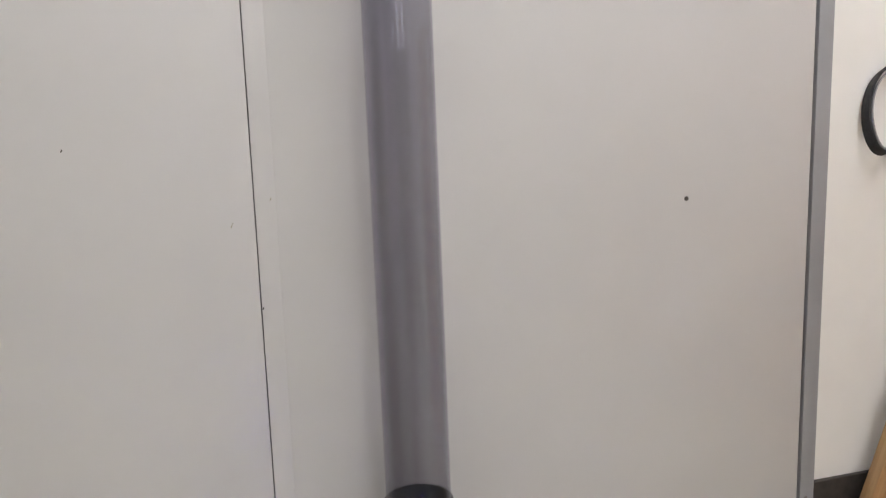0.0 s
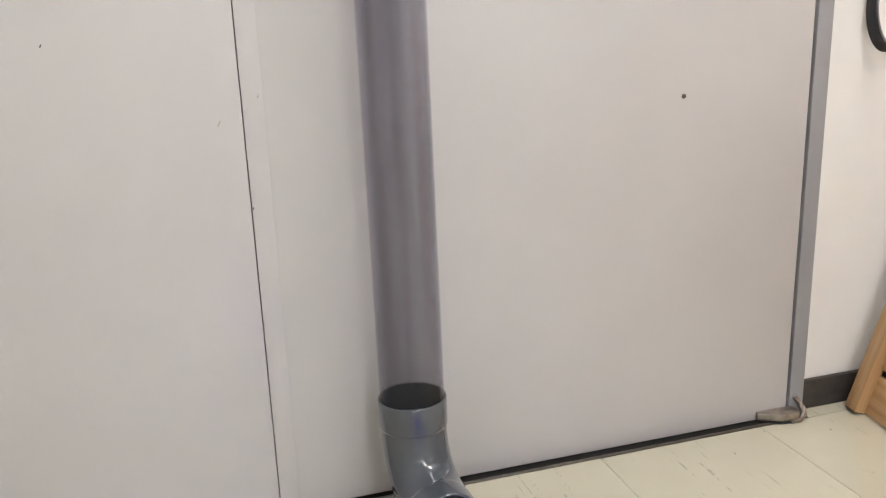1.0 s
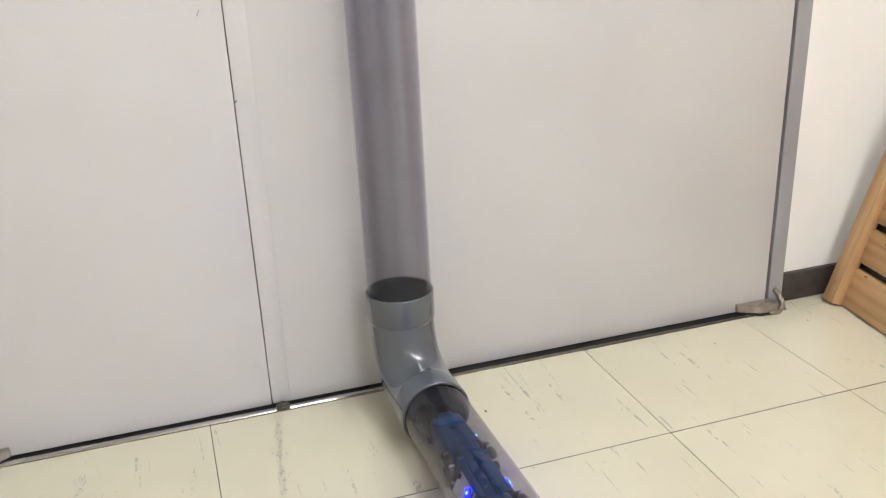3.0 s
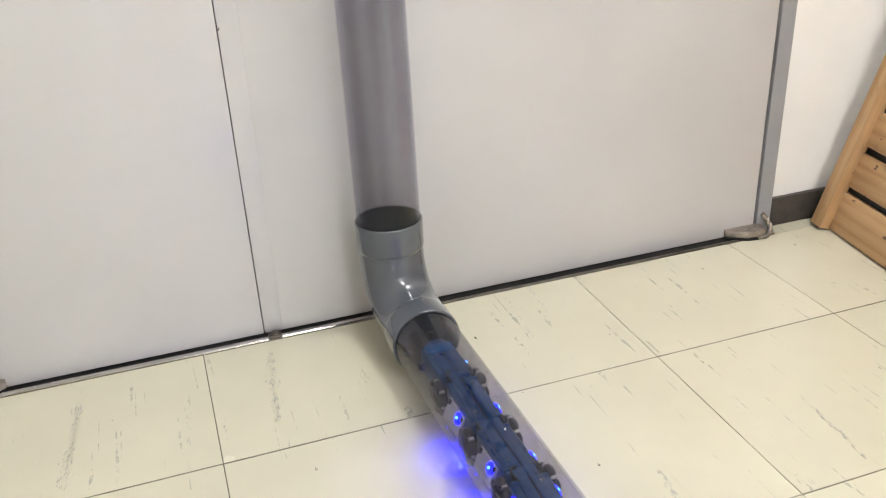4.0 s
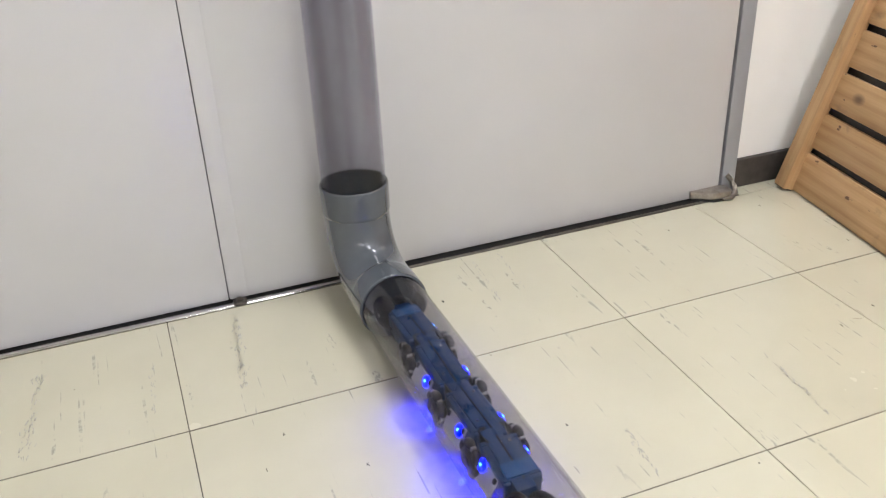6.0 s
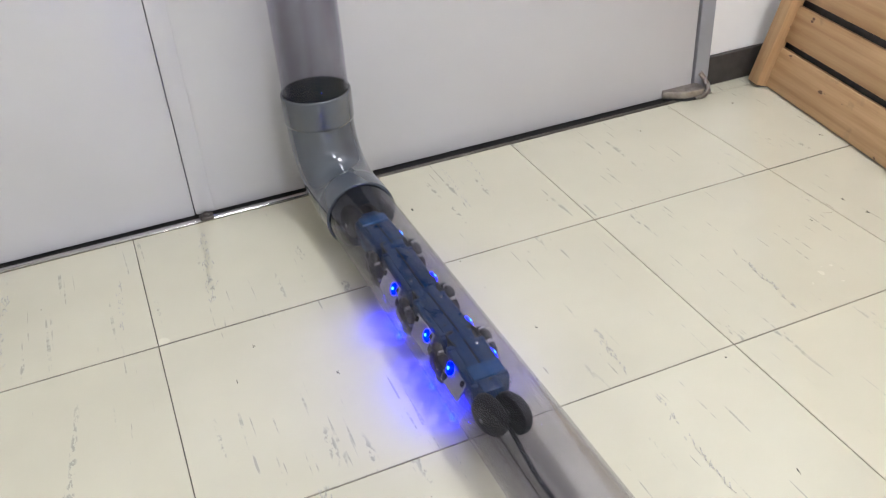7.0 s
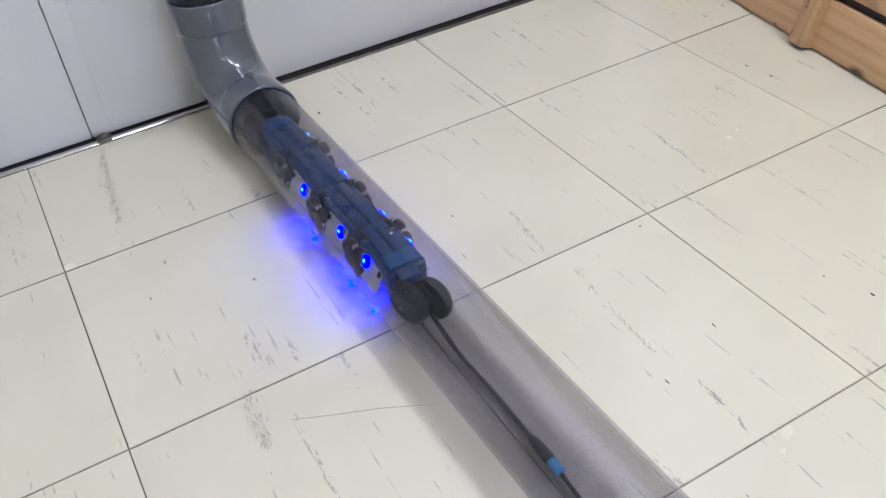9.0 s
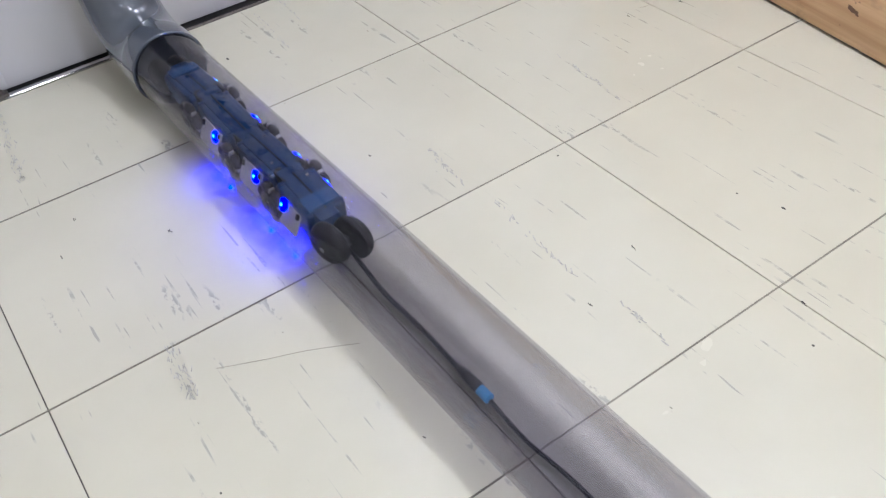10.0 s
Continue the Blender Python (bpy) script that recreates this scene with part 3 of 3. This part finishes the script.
for i in range(4):
    m, length = link_pose(i)
    m = m @ pose(0, 0, 0.004)
    end = i in (0, 3)
    w = 0.044 if end else 0.040
    body_len = length - (0.032 if end else 0.012)
    shift = 0.013 if i == 0 else (-0.013 if i == 3 else 0.0)
    off = 0.003 if i % 2 else -0.003
    lap = 0.5 * body_len
    bm = bmesh.new()
    # main case, with the tongue that laps over the next joint and a raised lid along one edge
    box(bm, (w, body_len, 0.031), (0, shift, 0), 0.0035, seg=3)
    box(bm, (w * 0.52, body_len + 0.026, 0.034), (off, shift, 0.0008), 0.003)
    box(bm, (w * 0.40, body_len * 0.82, 0.007), (-off * 2.1, shift, 0.0145), 0.002)
    # end ribs
    box(bm, (w * 0.97, 0.005, 0.034), (0, shift - lap + 0.006, 0.0004), 0.0015)
    box(bm, (w * 0.97, 0.005, 0.034), (0, shift + lap - 0.006, 0.0004), 0.0015)
    body = part("body_link", bm, BLUE, robot, "dark blue printed body", m)
    # the groove between lid and tongue holds a black wire
    bm = bmesh.new()
    lathe(bm, [(0.0013, -lap), (0.0013, lap)], pose(0, 0, 0, 90), seg=8)
    part("wire", bm, BLACK, body, "thin black wire along the lid", pose(off * 0.1, shift, 0.0172))
    if end:
        bm = bmesh.new()
        box(bm, (w * 0.80, 0.020, 0.004), (0, 0, 0), 0.0012)
        part("end_cap", bm, CAPBLUE, body, "brighter blue end cap", pose(0, shift - lap + 0.014 if i == 0 else shift + lap - 0.014, 0.0190))
    for dx, dy in ((-0.009, -0.3), (0.009, 0.3)):
        bm = bmesh.new()
        lathe(bm, [(0.0018, 0), (0.0018, 0.0012), (0.0012, 0.0016)], seg=10)
        part("screw", bm, METAL, body, "", pose(dx, shift + dy * body_len, 0.0182))
    if i == 3:
        bm = bmesh.new()
        box(bm, (0.014, 0.062, 0.024), (0, 0, 0), 0.002)
        part("motor_case", bm, BLACK, body, "black motor case below the body", pose(0.0, -0.012, -0.024))
    # white circuit plates on both flanks, with a blue diode each
    for s in (-1, 1):
        if i == 3 and s < 0:
            continue
        pl = 0.046 if i else 0.036
        bm = bmesh.new()
        box(bm, (0.0022, pl, 0.027), bevel=0.0008)
        plate = part("circuit_plate", bm, WHITE, body, "white circuit plate", pose(s * 0.0262, shift if i == 0 else 0.0, -0.004, 0, -s * 24))
        for yy in (-0.4, 0.4):
            bm = bmesh.new()
            box(bm, (0.004, 0.0045, 0.006), bevel=0.0006)
            part("chip", bm, BLACK, plate, "", pose(s * 0.0012, yy * pl, 0.009))
        yl = 0.013 if i == 0 else -0.012
        if s > 0 and i == 3:
            yl = -0.013
        bm = bmesh.new()
        lathe(bm, [(0.0072, -0.0006), (0.0072, 0.0008), (0.0058, 0.0018), (0.0034, 0.0024)], pose(0, 0, 0, 0, 90 * s), seg=20)
        diode = part("diode", bm, LED, body, "lit blue diode", plate.matrix_basis @ pose(s * 0.0018, yl, 0.006))
        bm = bmesh.new()
        lathe(bm, [(0.0017, 0.0), (0.0017, 0.0006), (0.0009, 0.0010)], pose(0, 0, 0, 0, 90 * s), seg=14)
        part("diode_core", bm, CORE, diode, "bright centre of the diode", pose(s * 0.0023, 0, 0.001))
        lamp = bpy.data.lights.new("diode_light", "AREA")
        lamp.shape, lamp.size, lamp.spread = "DISK", 0.010, math.radians(165)
        lamp.energy, lamp.color = LED_WATT * (1.0 if s < 0 else 0.10), (0.004, 0.005, 1.0)
        lo = new("diode_light", lamp)
        lo.parent = body
        at_y = (shift if i == 0 else 0.0) + yl
        lo.matrix_basis = look((s * 0.0235, at_y, -0.0345), (s * 0.50, at_y, -1.0))

# ---- the tether ----
tether = thing("cable", "thin black cable with a blue connector lying in the pipe", "cable", robot_m)


def cable_run(bm, pts, r):
    """A round cable through a smooth run of points."""
    fine = []
    n = len(pts)
    for i in range(n - 1):
        a, b, c, d = pts[max(i - 1, 0)], pts[i], pts[i + 1], pts[min(i + 2, n - 1)]
        for k in range(8):
            u = k / 8
            fine.append(0.5 * ((2 * b) + (c - a) * u + (2 * a - 5 * b + 4 * c - d) * u * u + (3 * b - a - 3 * c + d) * u ** 3))
    fine.append(pts[-1])
    sweep(bm, fine, [r] * len(fine), 10, Vector((1, 0, 0.01)), caps=True)


LOW = -(R_IN - 0.0030)
bm = bmesh.new()
cable_run(bm, [Vector(p) for p in ((0.002, 0.012, -0.012), (0.003, -0.02, -0.026), (0.004, -0.06, LOW + 0.001), (0.005, -0.12, LOW), (0.003, -0.17, LOW + 0.001), (0.002, -0.19, LOW + 0.002))], 0.0026)
part("lead", bm, BLACK, tether)
bm = bmesh.new()
lathe(bm, [(0.0024, -0.004), (0.0050, 0.003), (0.0054, 0.026), (0.0034, 0.032)], pose(0.002, -0.181, LOW + 0.0035, 90), seg=14)
part("plug", bm, BLACK, tether, "black plug")
bm = bmesh.new()
lathe(bm, [(0.0030, 0), (0.0050, 0.001), (0.0050, 0.014), (0.0030, 0.015)], pose(0.0018, -0.2075, LOW + 0.0035, 90), seg=14)
part("connector", bm, CONNECT, tether, "pale blue connector sleeve")
bm = bmesh.new()
cable_run(bm, [Vector(p) for p in ((0.002, -0.22, LOW + 0.002), (0.000, -0.27, LOW), (0.004, -0.34, LOW + 0.0005), (-0.003, -0.45, LOW), (0.003, -0.60, LOW), (0.0, -0.78, LOW))], 0.0021)
part("wire", bm, BLACK, tether)

# ---- ceiling lamps ----


def ceiling_lamp(at):
    lamp_ob = thing("ceiling_light", "white ceiling fixture with a lit fluorescent diffuser", "ceiling light", at, "ceiling lights")
    bm = bmesh.new()
    box(bm, (0.36, 1.24, 0.05), (0, 0, -0.025), 0.004)
    part("housing", bm, CEIL, lamp_ob)
    for x in (-0.085, 0.085):
        bm = bmesh.new()
        box(bm, (0.13, 1.18, 0.028), (x, 0, -0.066), 0.008)
        part("diffuser", bm, TUBE, lamp_ob, "lit white diffuser")
    return lamp_ob


lamp_a = ceiling_lamp(pose(1.02, -1.02, H))
for x, y in ((0.70, -3.2), (0.70, -5.2)):
    copy_thing(lamp_a, pose(x, y, H))

# ---- floor tiles, each one a piece of the floor ----
GAP = 0.0011
JOINT = plain("grey_joint", (0.22, 0.20, 0.15), 0.6, vary=0.3, scale=30)


def tile_mesh(w, d):
    bm = bmesh.new()
    box(bm, (w - GAP, d - GAP, 0.004), bevel=0.0005, seg=1)
    return finish("tile", bm, TILE)


whole = tile_mesh(T, T)
cut = tile_mesh(T, T - 0.0395)
kx0, kx1 = -10, 4
for k in range(kx0, kx1 + 1):
    for r in range(0, 13):
        ob = new("tile", cut if r == 0 else whole)
        ob.parent = floor
        y = -(0.0395 + T) / 2 if r == 0 else -(r + 0.5) * T
        ob.matrix_parent_inverse = floor.matrix_basis.inverted()
        ob.matrix_basis = pose((k + 0.5) * T, y, -0.002 + 0.0002 * ((k * 5 + r * 3) % 3 - 2))

# the rows far behind, one joined piece
bm = bmesh.new()
for k in range(kx0, kx1 + 1):
    for r in range(13, 21):
        box(bm, (T - GAP, T - GAP, 0.004), ((k + 0.5) * T, -(r + 0.5) * T, -0.002))
far_rows = tagged(part("far_tile", bm, TILE, floor, "rows of the same vinyl tile", pose(0, 0, 0), smooth=False), kind="stuff")
far_rows.matrix_parent_inverse = floor.matrix_basis.inverted()

# wax and dirt gathered along the joints between the rows
for r in range(1, 21):
    bm = bmesh.new()
    box(bm, ((kx1 + 1 - kx0) * T, 0.0014, 0.003))
    ob = part("joint", bm, JOINT, floor, "", pose((kx0 + kx1 + 1) / 2 * T, -r * T, -0.00128), smooth=False)
    ob.matrix_parent_inverse = floor.matrix_basis.inverted()

# old scuffs on the floor and the doors
rng = random.Random(7)


def scuffs(name, x, y, length, width, count, size, mat, label):
    bm = bmesh.new()
    for _ in range(count):
        u, v = rng.uniform(-0.5, 0.5) * length, rng.gauss(0, 0.3) * width
        l, w, turn = size * rng.uniform(0.5, 1.8), size * rng.uniform(0.10, 0.28), rng.gauss(80, 14)
        box(bm, (l, w, 0.0003), m=pose(v + u * 0.08, u, 0, 0, 0, turn))
    ob = part(name, bm, mat, floor, label, pose(x, y, 0.00025), smooth=False)
    ob.matrix_parent_inverse = floor.matrix_basis.inverted()


MARK = plain("grey_scuff", (0.39, 0.375, 0.32), 0.5, vary=0.3, scale=200)
STRAND = plain("brown_hair", (0.34, 0.30, 0.22), 0.5)
DARK = plain("dark_speck", (0.07, 0.06, 0.05), 0.6, vary=0.3, scale=200)
scuffs("scuff_mark", 0.113, -0.640, 0.075, 0.012, 60, 0.0045, MARK, "crumbled grey scuff on the tile")
scuffs("scuff_mark", 0.086, -0.155, 0.17, 0.010, 75, 0.0055, MARK, "long crumbled grey streak on the tile")
scuffs("scuff_mark", -0.18, -0.19, 0.17, 0.014, 70, 0.0055, MARK, "long crumbled grey streak on the tile")
scuffs("scuff_mark", 0.47, -0.125, 0.12, 0.006, 26, 0.0050, MARK, "broken grey streak on the tile")
scuffs("scuff_mark", 0.475, -0.70, 0.15, 0.008, 24, 0.0060, MARK, "broken grey streak on the tile")
scuffs("scuff_mark", 0.72, -0.52, 0.13, 0.006, 20, 0.0060, MARK, "broken grey streak on the tile")
scuffs("scuff_mark", 0.475, -0.553, 0.085, 0.007, 26, 0.0055, MARK, "broken grey streak on the tile")
scuffs("scuff_mark", 0.479, -0.860, 0.065, 0.006, 18, 0.0050, MARK, "broken grey streak on the tile")
scuffs("scuff_mark", 0.518, -0.115, 0.15, 0.006, 24, 0.0045, MARK, "broken grey streak on the tile")
scuffs("scuff_mark", -0.034, -0.200, 0.11, 0.007, 26, 0.0045, MARK, "broken grey streak on the tile")
for pts in (((0.141, -0.659), (0.179, -0.677), (0.218, -0.694), (0.260, -0.717)), ((0.890, -0.437), (0.903, -0.441), (0.911, -0.432), (0.910, -0.421))):
    hair = thing("hair", "single dark hair lying on the tile floor", "hair", group="hairs")
    bm = bmesh.new()
    cable_run(bm, [Vector((x, y, 0.0006)) for x, y in pts], 0.00022)
    part("strand", bm, STRAND, hair)
for x, y in ((0.541, -0.784), (0.073, -0.409), (0.104, -0.357), (1.053, -0.254), (0.940, -0.421), (0.863, -0.444), (0.945, -0.463), (0.181, -0.446), (0.420, -0.478), (0.456, -0.815), (0.606, -0.937), (1.01, -0.09)):
    scuffs("dark_speck", x, y, 0.004, 0.003, 4, 0.0032, DARK, "small dark speck on the floor")
for ob_leaf, x, z, l in ((leaf_small, -0.135, 0.688, 0.004), (leaf_small, 0.0635, 0.58, 0.008), (leaf, 0.116, 0.612, 0.005), (leaf, 0.0965, 0.464, 0.004)):
    bm = bmesh.new()
    box(bm, (0.0016, 0.0004, l), m=pose(0, 0, 0, 0, 25, 0))
    part("chip", bm, HOLE if l < 0.0045 else MARK, ob_leaf, "small paint chip", pose(x, DOOR_Y - (0.0026 if ob_leaf is leaf else 0.0002), z), smooth=False)

# tile edge that runs on to the wall beside the door frame
bm = bmesh.new()
box(bm, (X1 - JAMB_X - FR, 0.0290, 0.004))
edge_tile = part("tile", bm, TILE, floor, "", pose((X1 + JAMB_X + FR) / 2, -0.0248, -0.0021), smooth=False)
edge_tile.matrix_parent_inverse = floor.matrix_basis.inverted()
